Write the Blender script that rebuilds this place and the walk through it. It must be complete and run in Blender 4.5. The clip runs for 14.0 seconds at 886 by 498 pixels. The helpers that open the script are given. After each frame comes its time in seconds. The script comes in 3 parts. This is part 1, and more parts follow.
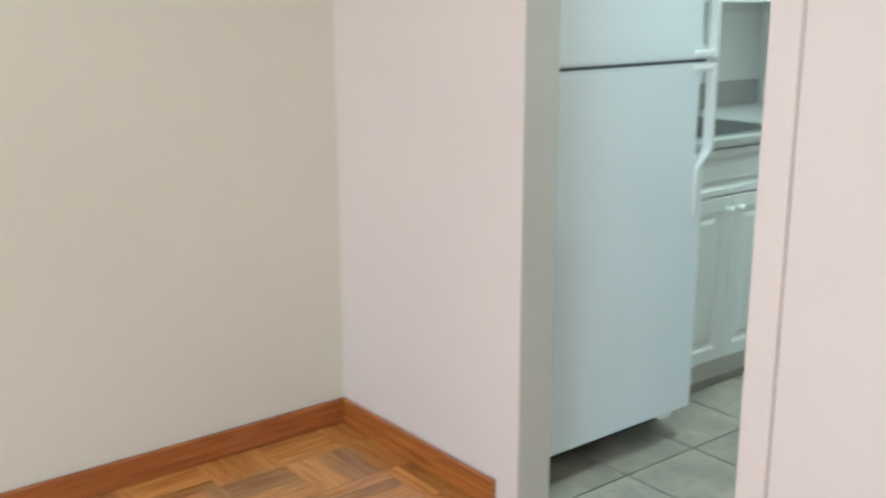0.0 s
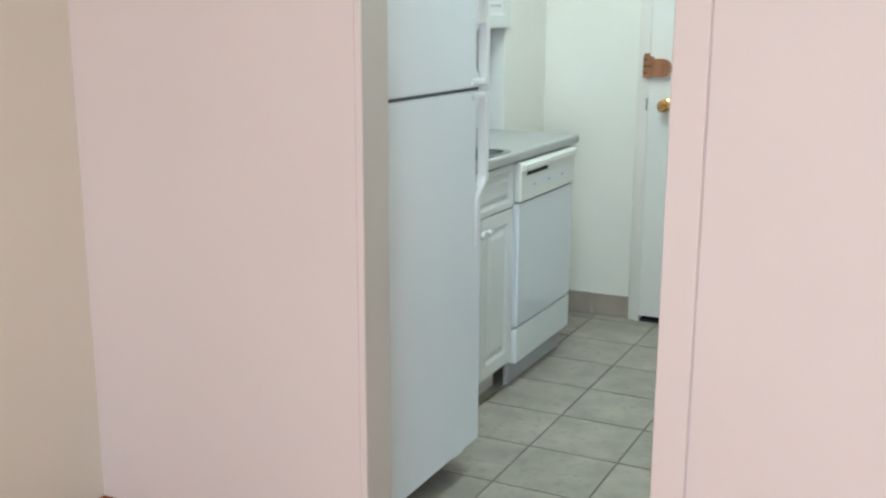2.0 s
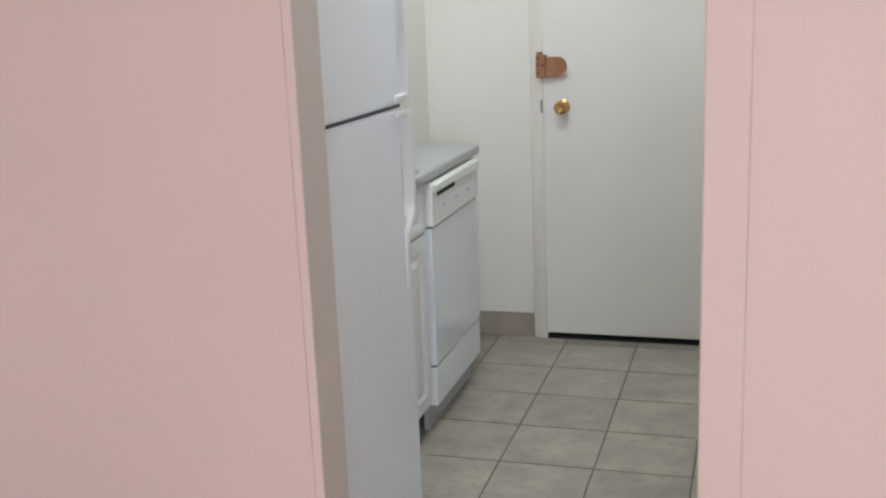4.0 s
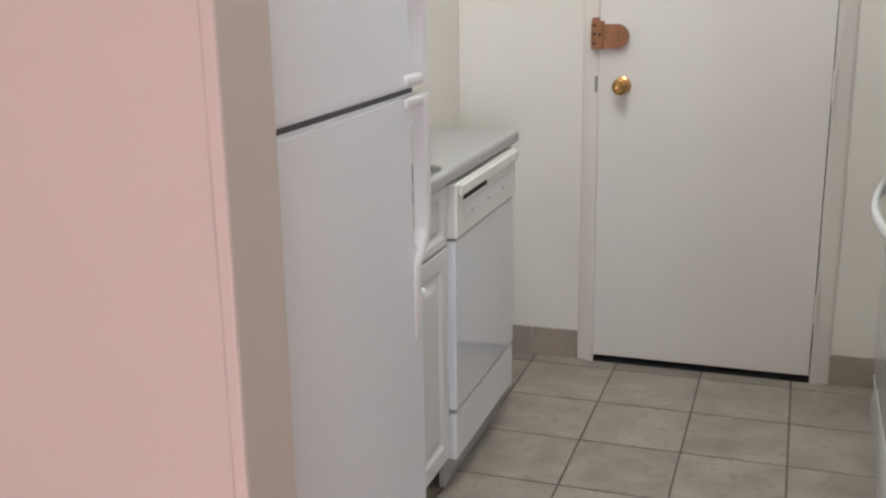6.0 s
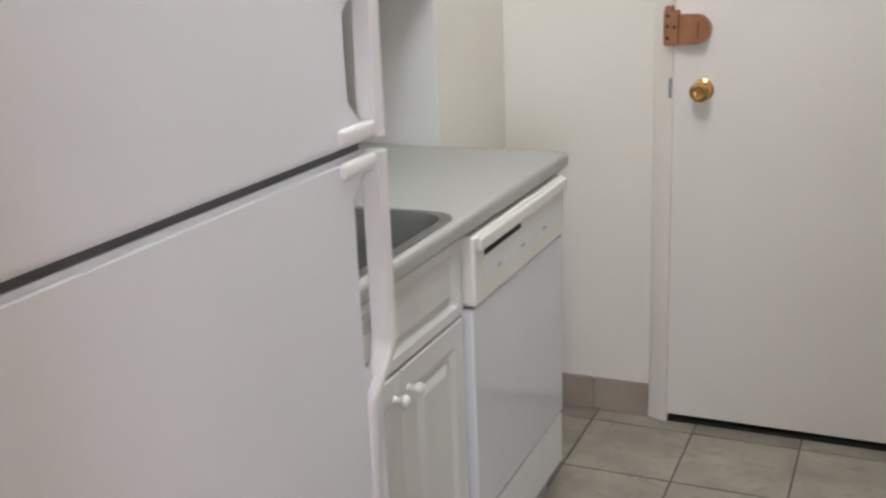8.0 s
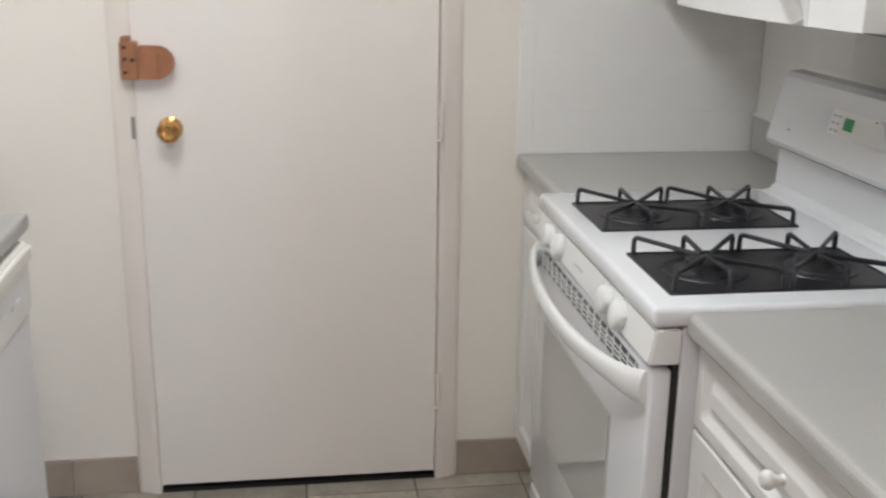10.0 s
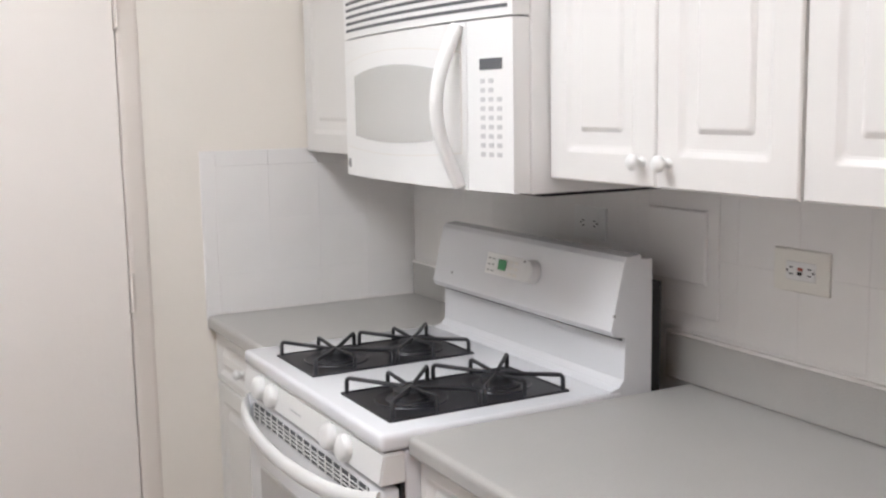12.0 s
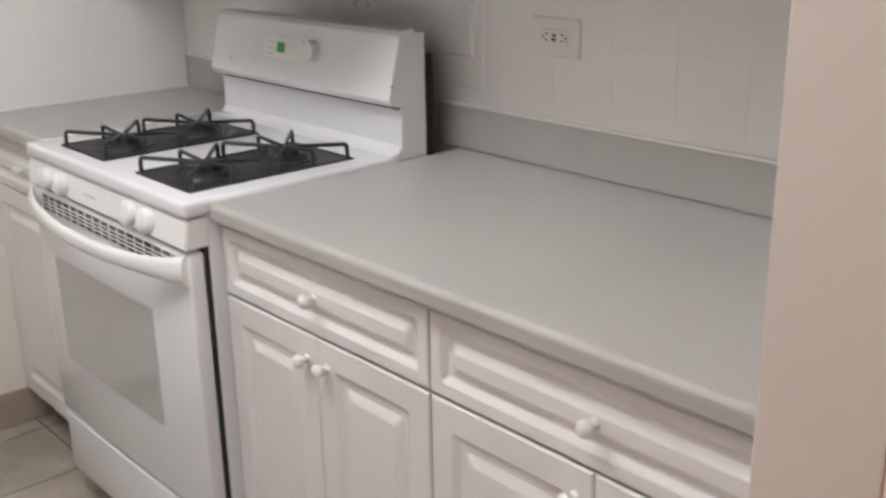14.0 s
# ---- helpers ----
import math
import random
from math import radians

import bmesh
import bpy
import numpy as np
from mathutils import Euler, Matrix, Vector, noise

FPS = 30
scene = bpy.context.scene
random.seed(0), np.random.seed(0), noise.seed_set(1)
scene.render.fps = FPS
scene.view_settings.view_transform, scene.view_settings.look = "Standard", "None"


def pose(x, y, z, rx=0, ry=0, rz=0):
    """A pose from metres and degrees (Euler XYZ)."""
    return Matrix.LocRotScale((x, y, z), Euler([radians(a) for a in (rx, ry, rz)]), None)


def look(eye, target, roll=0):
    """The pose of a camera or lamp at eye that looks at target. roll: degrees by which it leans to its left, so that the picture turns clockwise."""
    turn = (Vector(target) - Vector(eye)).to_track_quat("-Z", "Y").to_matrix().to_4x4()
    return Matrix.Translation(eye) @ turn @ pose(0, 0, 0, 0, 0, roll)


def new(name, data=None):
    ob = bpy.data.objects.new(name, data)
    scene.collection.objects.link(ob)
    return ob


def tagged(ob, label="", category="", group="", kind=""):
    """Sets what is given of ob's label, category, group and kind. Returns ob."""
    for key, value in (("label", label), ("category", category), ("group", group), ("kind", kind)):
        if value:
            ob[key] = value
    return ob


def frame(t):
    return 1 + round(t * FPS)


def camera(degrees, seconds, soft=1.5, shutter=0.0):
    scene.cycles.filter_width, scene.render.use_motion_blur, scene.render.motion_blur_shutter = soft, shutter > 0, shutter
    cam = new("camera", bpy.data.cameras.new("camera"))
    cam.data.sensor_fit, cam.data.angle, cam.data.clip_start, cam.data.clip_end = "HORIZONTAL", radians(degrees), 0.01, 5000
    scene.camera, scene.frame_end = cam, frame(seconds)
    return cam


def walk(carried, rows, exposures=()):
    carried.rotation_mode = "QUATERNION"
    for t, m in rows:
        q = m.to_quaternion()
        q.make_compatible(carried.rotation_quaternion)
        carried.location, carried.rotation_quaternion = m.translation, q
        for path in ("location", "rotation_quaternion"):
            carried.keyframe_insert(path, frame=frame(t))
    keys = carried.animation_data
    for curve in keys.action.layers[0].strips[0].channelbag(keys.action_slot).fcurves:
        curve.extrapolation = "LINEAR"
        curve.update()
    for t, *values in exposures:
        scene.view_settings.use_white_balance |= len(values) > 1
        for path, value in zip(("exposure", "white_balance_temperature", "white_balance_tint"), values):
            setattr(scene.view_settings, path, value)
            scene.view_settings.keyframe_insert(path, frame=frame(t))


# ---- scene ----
cam = camera(46.1, 14.0, soft=2.3, shutter=0.4)
PATH = [
    (0, (0.374, 2.33, 1.413), (-1.151, 3.528, 0.925), -0.1),
    (0.5, (0.212, 2.24, 1.391), (-1.101, 3.681, 0.945), -0.1),
    (1, (0.013, 2.127, 1.467), (-1.105, 3.705, 0.959), -0.0),
    (1.5, (-0.158, 2.13, 1.402), (-1.155, 3.8, 0.936), 0.1),
    (2, (-0.323, 2.083, 1.417), (-1.198, 3.826, 0.974), 0.2),
    (2.5, (-0.484, 1.952, 1.439), (-1.207, 3.756, 0.965), -2.9),
    (3, (-0.601, 2.039, 1.433), (-1.22, 3.883, 0.966), -1.8),
    (3.2, (-0.622, 2.115, 1.435), (-1.222, 3.972, 0.993), -1.9),
    (5.3, (-0.938, 2.842, 1.42), (-1.494, 4.705, 0.948), -2.3),
    (5.5, (-0.93, 2.921, 1.416), (-1.541, 4.77, 0.961), -1.8),
    (6, (-0.956, 3.123, 1.41), (-1.584, 4.949, 0.89), -0.9),
    (6.5, (-1.001, 3.313, 1.413), (-1.661, 5.137, 0.928), -0.2),
    (7, (-1.008, 3.483, 1.404), (-1.811, 5.238, 0.878), -1.7),
    (7.2, (-1.007, 3.564, 1.406), (-1.877, 5.286, 0.878), -1.1),
    (9.3, (-1.121, 3.962, 1.474), (-1.286, 5.845, 0.82), -0.4),
    (9.5, (-1.189, 3.983, 1.454), (-1.142, 5.889, 0.851), 2.5),
    (10, (-1.222, 4.067, 1.464), (-0.949, 5.967, 0.903), 0.8),
    (10.5, (-1.274, 4.086, 1.471), (-0.751, 5.945, 0.95), 0.2),
    (11, (-1.347, 4.041, 1.5), (-0.562, 5.833, 1.084), -1.1),
    (11.5, (-1.4, 3.979, 1.512), (-0.489, 5.732, 1.199), -2.3),
    (12, (-1.43, 3.891, 1.514), (-0.485, 5.632, 1.238), -1.0),
    (12.5, (-1.463, 3.8, 1.509), (-0.504, 5.521, 1.167), -0.4),
    (13, (-1.485, 3.775, 1.497), (-0.422, 5.418, 1.082), -0.6),
    (13.5, (-1.529, 3.776, 1.478), (-0.373, 5.323, 0.957), -1.1),
    (14, (-1.573, 3.773, 1.466), (-0.311, 5.191, 0.835), -1.0),
]


EXPOSURES = [(0, 0.17, 5270, -12), (1.5, 0.13, 5480, -6), (3, -0.18, 5650, 2), (5.3, -0.29, 6250, 18), (7.2, -0.28, 6300, 17), (9.5, -0.12, 6300, 18), (12, 0.17, 6250, 23), (14, 0.11, 6450, 23)]
walk(cam, [(t, look(eye, target, roll)) for t, eye, target, roll in PATH], EXPOSURES)
KITCHEN_W, ROOM_W = 5.5, 100.0

# ---- plan, metres ----
XL, XR = -2.398, 0.02          # kitchen side walls
YF, YK, YR = 6.738, 4.187, 4.083  # far wall, kitchen face and room face of the dividing wall
OL, OR = -1.540, -0.824         # opening
H = 2.60
RXL, RXR, RYB = -2.396, 1.70, -0.60   # room
DL, DR = -1.613, -0.857        # entry door
CT, CTR = 0.922, 0.936                    # counter height
WX = -0.35                      # west side of the room window
CL, CR = -1.776, -0.645        # counter fronts

# ---- world and lamps ----
world = bpy.data.worlds.new("world")
scene.world = world
world.use_nodes = True
wn = world.node_tree.nodes
sky = wn.new("ShaderNodeTexSky")
sky.sky_type, sky.sun_disc, sky.sun_elevation, sky.sun_rotation = "NISHITA", False, radians(40), radians(200)
world.node_tree.links.new(sky.outputs[0], wn["Background"].inputs[0])
wn["Background"].inputs[1].default_value = 0.1


def area(name, m, sx, sy, watts, colour, spread=180):
    d = bpy.data.lights.new(name, "AREA")
    d.shape, d.size, d.size_y, d.energy, d.color, d.spread = "RECTANGLE", sx, sy, watts, colour, radians(spread)
    ob = new(name, d)
    ob.matrix_world = m
    return ob


area("kitchen_light", look((-1.42, 5.3, 2.50), (-1.42, 5.3, 0)), 0.50, 1.1, KITCHEN_W, (0.93, 1.0, 0.95))
area("window_light", look((WX + 0.775, RYB + 0.02, 1.15), (WX + 0.6, 3, 0.6)), 1.5, 1.8, ROOM_W, (0.84, 0.90, 1.0))


# ---- materials ----
def mat(name, colour, rough=0.5, metal=0.0, spread=0.06, scale=3.0, bump=0.0, fine=90.0, coat=0.0, dark=None, amount=0.0, vary=0.0):
    """Paint, enamel, laminate or metal: a base colour that drifts at one scale, grain at another, and a fine relief."""
    m = bpy.data.materials.new(name)
    m.use_nodes = True
    n, l = m.node_tree.nodes, m.node_tree.links
    b = n["Principled BSDF"]
    co = n.new("ShaderNodeTexCoord")
    big, small = n.new("ShaderNodeTexNoise"), n.new("ShaderNodeTexNoise")
    big.inputs["Scale"].default_value, big.inputs["Detail"].default_value = scale, 4
    small.inputs["Scale"].default_value, small.inputs["Detail"].default_value = fine, 3
    for t in (big, small):
        l.new(co.outputs["Object"], t.inputs["Vector"])
    ramp = n.new("ShaderNodeValToRGB")
    ramp.color_ramp.elements[0].position, ramp.color_ramp.elements[1].position = 0.3, 0.7
    ramp.color_ramp.elements[0].color = (*[c * (1 - spread) for c in colour], 1)
    ramp.color_ramp.elements[1].color = (*[min(1, c * (1 + spread)) for c in colour], 1)
    l.new(big.outputs["Fac"], ramp.inputs[0])
    out = ramp.outputs[0]
    if amount:
        mix, r2 = n.new("ShaderNodeMixRGB"), n.new("ShaderNodeValToRGB")
        r2.color_ramp.elements[0].position, r2.color_ramp.elements[1].position = 0.5, 0.68
        l.new(small.outputs["Fac"], r2.inputs[0])
        k = n.new("ShaderNodeMath")
        k.operation, k.inputs[1].default_value = "MULTIPLY", amount
        l.new(r2.outputs[0], k.inputs[0])
        l.new(k.outputs[0], mix.inputs[0])
        l.new(out, mix.inputs[1])
        mix.inputs[2].default_value = (*(dark or (0, 0, 0)), 1)
        out = mix.outputs[0]
    if vary:
        info, mv, hv = n.new("ShaderNodeObjectInfo"), n.new("ShaderNodeMapRange"), n.new("ShaderNodeHueSaturation")
        mv.inputs["To Min"].default_value, mv.inputs["To Max"].default_value = 1 - vary, 1 + vary
        l.new(info.outputs["Random"], mv.inputs["Value"])
        l.new(mv.outputs[0], hv.inputs["Value"])
        l.new(out, hv.inputs["Color"])
        out = hv.outputs[0]
        # each piece cut from its own patch of the pattern
        sc, off = n.new("ShaderNodeVectorMath"), n.new("ShaderNodeVectorMath")
        sc.operation, sc.inputs[1].default_value = "MULTIPLY", (31, 47, 5)
        l.new(info.outputs["Random"], sc.inputs[0])
        l.new(co.outputs["Object"], off.inputs[0])
        l.new(sc.outputs[0], off.inputs[1])
        l.new(off.outputs[0], big.inputs["Vector"])
        l.new(off.outputs[0], small.inputs["Vector"])
    l.new(out, b.inputs["Base Color"])
    rr = n.new("ShaderNodeMapRange")
    k = 0.06 if bump or metal else 0.015
    rr.inputs["To Min"].default_value, rr.inputs["To Max"].default_value = max(0.02, rough - k), min(1, rough + k)
    l.new(big.outputs["Fac"], rr.inputs["Value"])
    l.new(rr.outputs[0], b.inputs["Roughness"])
    b.inputs["Metallic"].default_value = metal
    b.inputs["Coat Weight"].default_value = coat
    if bump:
        bp = n.new("ShaderNodeBump")
        bp.inputs["Strength"].default_value, bp.inputs["Distance"].default_value = bump, 0.002
        l.new(small.outputs["Fac"], bp.inputs["Height"])
        l.new(bp.outputs[0], b.inputs["Normal"])
    return m


def wood(name, light, dark, rough=0.35, ring=10.0, vary=0.0, stretch=(1, 14, 14)):
    m = bpy.data.materials.new(name)
    m.use_nodes = True
    n, l = m.node_tree.nodes, m.node_tree.links
    b = n["Principled BSDF"]
    co, mp, no, fi = n.new("ShaderNodeTexCoord"), n.new("ShaderNodeMapping"), n.new("ShaderNodeTexNoise"), n.new("ShaderNodeTexNoise")
    mp.inputs["Scale"].default_value = stretch
    info, add = n.new("ShaderNodeObjectInfo"), n.new("ShaderNodeVectorMath")
    sc = n.new("ShaderNodeVectorMath")
    sc.operation, sc.inputs[1].default_value = "MULTIPLY", (37, 53, 11)
    l.new(info.outputs["Random"], sc.inputs[0])
    l.new(co.outputs["Object"], mp.inputs[0])
    l.new(mp.outputs[0], add.inputs[0])
    l.new(sc.outputs[0], add.inputs[1])
    no.inputs["Scale"].default_value, no.inputs["Detail"].default_value, no.inputs["Distortion"].default_value = ring, 6, 1.2
    fi.inputs["Scale"].default_value, fi.inputs["Detail"].default_value = ring * 9, 2
    l.new(add.outputs[0], no.inputs["Vector"])
    l.new(add.outputs[0], fi.inputs["Vector"])
    ramp = n.new("ShaderNodeValToRGB")
    ramp.color_ramp.elements[0].position, ramp.color_ramp.elements[1].position = 0.3, 0.68
    ramp.color_ramp.elements[0].color, ramp.color_ramp.elements[1].color = (*dark, 1), (*light, 1)
    l.new(no.outputs["Fac"], ramp.inputs[0])
    hs = n.new("ShaderNodeHueSaturation")
    mr = n.new("ShaderNodeMapRange")
    mr.inputs["To Min"].default_value, mr.inputs["To Max"].default_value = 1 - vary, 1 + vary
    l.new(info.outputs["Random"], mr.inputs["Value"])
    l.new(mr.outputs[0], hs.inputs["Value"])
    l.new(ramp.outputs[0], hs.inputs["Color"])
    l.new(hs.outputs[0], b.inputs["Base Color"])
    b.inputs["Roughness"].default_value = rough
    b.inputs["Coat Weight"].default_value, b.inputs["Coat Roughness"].default_value = 0.3, 0.15
    bp = n.new("ShaderNodeBump")
    bp.inputs["Strength"].default_value, bp.inputs["Distance"].default_value = 0.15, 0.001
    l.new(fi.outputs["Fac"], bp.inputs["Height"])
    l.new(bp.outputs[0], b.inputs["Normal"])
    return m


def glow(name, colour, strength):
    m = bpy.data.materials.new(name)
    m.use_nodes = True
    b = m.node_tree.nodes["Principled BSDF"]
    b.inputs["Base Color"].default_value = (*colour, 1)
    b.inputs["Emission Color"].default_value = (*colour, 1)
    b.inputs["Emission Strength"].default_value = strength
    return m


M = dict(
    beige_paint=mat("beige_paint", (0.76, 0.70, 0.585), 0.6, spread=0.025, scale=1.2, bump=0.25, fine=120),
    # old cream paint, toned darker to take in the shade of the opening
    shaded_lining_paint=mat("shaded_lining_paint", (0.62, 0.575, 0.52), 0.4, spread=0.03, scale=2.5, bump=0.25, fine=40),
    handle=mat("handle_plastic", (0.80, 0.79, 0.775), 0.35, spread=0.02),
    room_paint=mat("room_paint", (0.82, 0.705, 0.66), 0.6, spread=0.025, scale=1.2, bump=0.25, fine=120),
    kit_paint=mat("kitchen_paint", (0.81, 0.765, 0.695), 0.45, spread=0.03, scale=1.5, bump=0.3, fine=70),
    trim_paint=mat("trim_paint", (0.80, 0.74, 0.68), 0.35, spread=0.03, scale=2.5, bump=0.25, fine=40),
    ceiling=mat("ceiling_paint", (0.82, 0.81, 0.77), 0.8, spread=0.02, bump=0.3),
    door=mat("door_paint", (0.80, 0.755, 0.71), 0.4, spread=0.02, scale=2, bump=0.25, fine=55),
    cab=mat("cabinet_foil", (0.73, 0.715, 0.69), 0.30, spread=0.015, scale=4),
    carcass=mat("cabinet_carcass", (0.72, 0.68, 0.62), 0.45, spread=0.03),
    fridge=mat("fridge_enamel", (0.80, 0.815, 0.84), 0.35, spread=0.012, scale=2, bump=0.12, fine=260),
    plastic=mat("cream_plastic", (0.79, 0.77, 0.71), 0.4, spread=0.03),
    white=mat("white_plastic", (0.77, 0.77, 0.755), 0.3, spread=0.015),
    enamel=mat("white_enamel", (0.74, 0.752, 0.772), 0.16, spread=0.015, coat=0.4),
    counter=mat("counter_laminate", (0.43, 0.42, 0.40), 0.38, spread=0.04, scale=6, bump=0.06, fine=420, dark=(0.31, 0.30, 0.28), amount=0.35),
    black=mat("cast_iron", (0.022, 0.023, 0.026), 0.5, spread=0.25, scale=30, bump=0.5, fine=400),
    pan=mat("black_enamel", (0.012, 0.012, 0.016), 0.42, spread=0.2, scale=10, coat=0.15),
    seam=mat("open_joint", (0.68, 0.57, 0.54), 0.8, spread=0.15, scale=12),
    dark=mat("dark_gap", (0.02, 0.02, 0.02), 0.8, spread=0.2),
    kick=mat("grey_kick_metal", (0.42, 0.42, 0.41), 0.45, spread=0.08, scale=8),
    caulk=mat("white_caulk", (0.80, 0.78, 0.75), 0.6, spread=0.08, scale=30, bump=0.3, fine=200),
    grey=mat("grey_gasket", (0.10, 0.105, 0.11), 0.6, spread=0.1),
    glass=mat("grey_glass", (0.47, 0.47, 0.455), 0.08, spread=0.02, coat=0.6),
    mwglass=mat("screen_glass", (0.50, 0.50, 0.48), 0.22, spread=0.02, bump=0.2, fine=900, coat=0.3),
    steel=mat("stainless_steel", (0.33, 0.33, 0.32), 0.42, metal=1.0, spread=0.08, scale=25),
    brass=mat("polished_brass", (0.66, 0.38, 0.14), 0.18, metal=1.0, spread=0.12, scale=30),
    tan=mat("tan_lacquered_metal", (0.35, 0.155, 0.075), 0.4, metal=0.25, spread=0.15, scale=25, bump=0.3),
    tile=mat("floor_tile_glaze", (0.36, 0.32, 0.265), 0.34, spread=0.2, scale=8, bump=0.25, fine=32, dark=(0.23, 0.20, 0.16), amount=0.5, vary=0.08),
    grout=mat("floor_grout", (0.15, 0.132, 0.112), 0.85, spread=0.25, scale=9, bump=0.5),
    basetile=mat("base_tile_glaze", (0.36, 0.30, 0.245), 0.4, spread=0.1, scale=9, bump=0.2, fine=60),
    walltile=mat("wall_tile_glaze", (0.83, 0.815, 0.795), 0.2, spread=0.02, scale=5, bump=0.05),
    wallgrout=mat("wall_grout", (0.82, 0.80, 0.78), 0.5, spread=0.03),
    sash=mat("window_paint", (0.8, 0.8, 0.78), 0.4),
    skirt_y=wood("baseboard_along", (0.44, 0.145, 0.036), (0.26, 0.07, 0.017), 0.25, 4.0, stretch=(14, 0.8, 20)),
    skirt=wood("varnished_baseboard", (0.60, 0.20, 0.04), (0.22, 0.055, 0.011), 0.25, 5.0, stretch=(0.8, 14, 26)),
    oak=wood("parquet_oak", (0.68, 0.335, 0.095), (0.40, 0.145, 0.034), 0.2, 4.0, vary=0.34, stretch=(1, 9, 9)),
    subfloor=wood("parquet_bed", (0.20, 0.09, 0.03), (0.13, 0.05, 0.02), 0.6, 5.0),
    lcd=glow("green_display", (0.03, 0.20, 0.07), 0.12),
    lamp=glow("lamp_diffuser", (0.93, 1.0, 0.95), 10.4),
    ink=mat("grey_print", (0.22, 0.22, 0.22), 0.5),
    key=mat("pale_key_print", (0.50, 0.50, 0.50), 0.5),
    red=mat("red_button", (0.42, 0.10, 0.06), 0.4),
)


# ---- mesh tools ----
def part(name, bm, material, parent, label=""):
    """One mesh object under a thing or a part; parent None: at top level."""
    me = bpy.data.meshes.new(name)
    bmesh.ops.recalc_face_normals(bm, faces=bm.faces)
    bm.to_mesh(me)
    bm.free()
    me.materials.append(M[material])
    ob = new(name, me)
    if parent:
        ob.parent = parent
    if label:
        ob["label"] = label
    return ob


def smooth(ob, angle=35):
    me = ob.data
    me.polygons.foreach_set("use_smooth", [True] * len(me.polygons))
    me.set_sharp_from_angle(angle=radians(angle))
    return ob


def thing(name, m, label, category, group=""):
    ob = new(name)
    ob.matrix_world = m
    return tagged(ob, label, category, group)


def structure(ob, label=""):
    return tagged(ob, label, "", "", "structure")


def rbox(lo, hi, r=0.0, seg=2, bm=None):
    """A box from corner to corner with rounded edges, added to bm."""
    out = bm or bmesh.new()
    b = bmesh.new()
    bmesh.ops.create_cube(b, size=1)
    for v in b.verts:
        v.co = Vector([(a + c) / 2 + p * (c - a) for a, c, p in zip(lo, hi, v.co)])
    if r:
        bmesh.ops.bevel(b, geom=b.edges[:], offset=r, segments=seg, affect="EDGES", profile=0.5)
    me = bpy.data.meshes.new("tmp")
    b.to_mesh(me)
    b.free()
    out.from_mesh(me)
    bpy.data.meshes.remove(me)
    return out


def prism(points, axis, lo, hi, bm=None, r=0.0):
    """A profile (pairs in the two other axes) drawn out along an axis."""
    out = bm or bmesh.new()
    b = bmesh.new()

    def at(p, w):
        q = list(p)
        q.insert("xyz".index(axis), w)
        return b.verts.new(q)
    a, c = [at(p, lo) for p in points], [at(p, hi) for p in points]
    n = len(points)
    b.faces.new(a)
    b.faces.new(c[::-1])
    for k in range(n):
        b.faces.new((a[k], a[(k + 1) % n], c[(k + 1) % n], c[k]))
    if r:
        bmesh.ops.bevel(b, geom=b.edges[:], offset=r, segments=2, affect="EDGES")
    bmesh.ops.recalc_face_normals(b, faces=b.faces)
    me = bpy.data.meshes.new("tmp")
    b.to_mesh(me)
    b.free()
    out.from_mesh(me)
    bpy.data.meshes.remove(me)
    return out


def lathe(profile, m, bm=None, n=24):
    """(radius, height) pairs turned round local z, laid by m."""
    bm = bm or bmesh.new()
    rings = [[bm.verts.new(m @ Vector((r * math.cos(a), r * math.sin(a), h))) for a in (2 * math.pi * k / n for k in range(n))] for r, h in profile]
    for a, b in zip(rings, rings[1:]):
        for k in range(n):
            bm.faces.new((a[k], a[(k + 1) % n], b[(k + 1) % n], b[k]))
    bm.faces.new(rings[0][::-1])
    bm.faces.new(rings[-1])
    return bm


def tube(path, r, bm=None, n=8, flat=1.0):
    """A rod along a line of points; flat squeezes it."""
    bm = bm or bmesh.new()
    pts = [Vector(p) for p in path]
    rings = []
    side = None
    for k, p in enumerate(pts):
        d = (pts[min(k + 1, len(pts) - 1)] - pts[max(k - 1, 0)]).normalized()
        if side is None:
            side = d.orthogonal().normalized()
        side = (side - d * side.dot(d)).normalized()
        up = d.cross(side)
        rings.append([bm.verts.new(p + (side * math.cos(a) + up * math.sin(a) * flat) * r) for a in (2 * math.pi * j / n for j in range(n))])
    for a, b in zip(rings, rings[1:]):
        for k in range(n):
            bm.faces.new((a[k], a[(k + 1) % n], b[(k + 1) % n], b[k]))
    bm.faces.new(rings[0][::-1])
    bm.faces.new(rings[-1])
    return bm


def bent(points, r, seg=5):
    """Rounds the corners of a line of points."""
    pts = [Vector(p) for p in points]
    out = [pts[0]]
    for a, b, c in zip(pts, pts[1:], pts[2:]):
        p, q = b + (a - b).normalized() * r, b + (c - b).normalized() * r
        out += [p.lerp(b, s).lerp(b.lerp(q, s), s) for s in (k / seg for k in range(seg + 1))]
    return out + [pts[-1]]


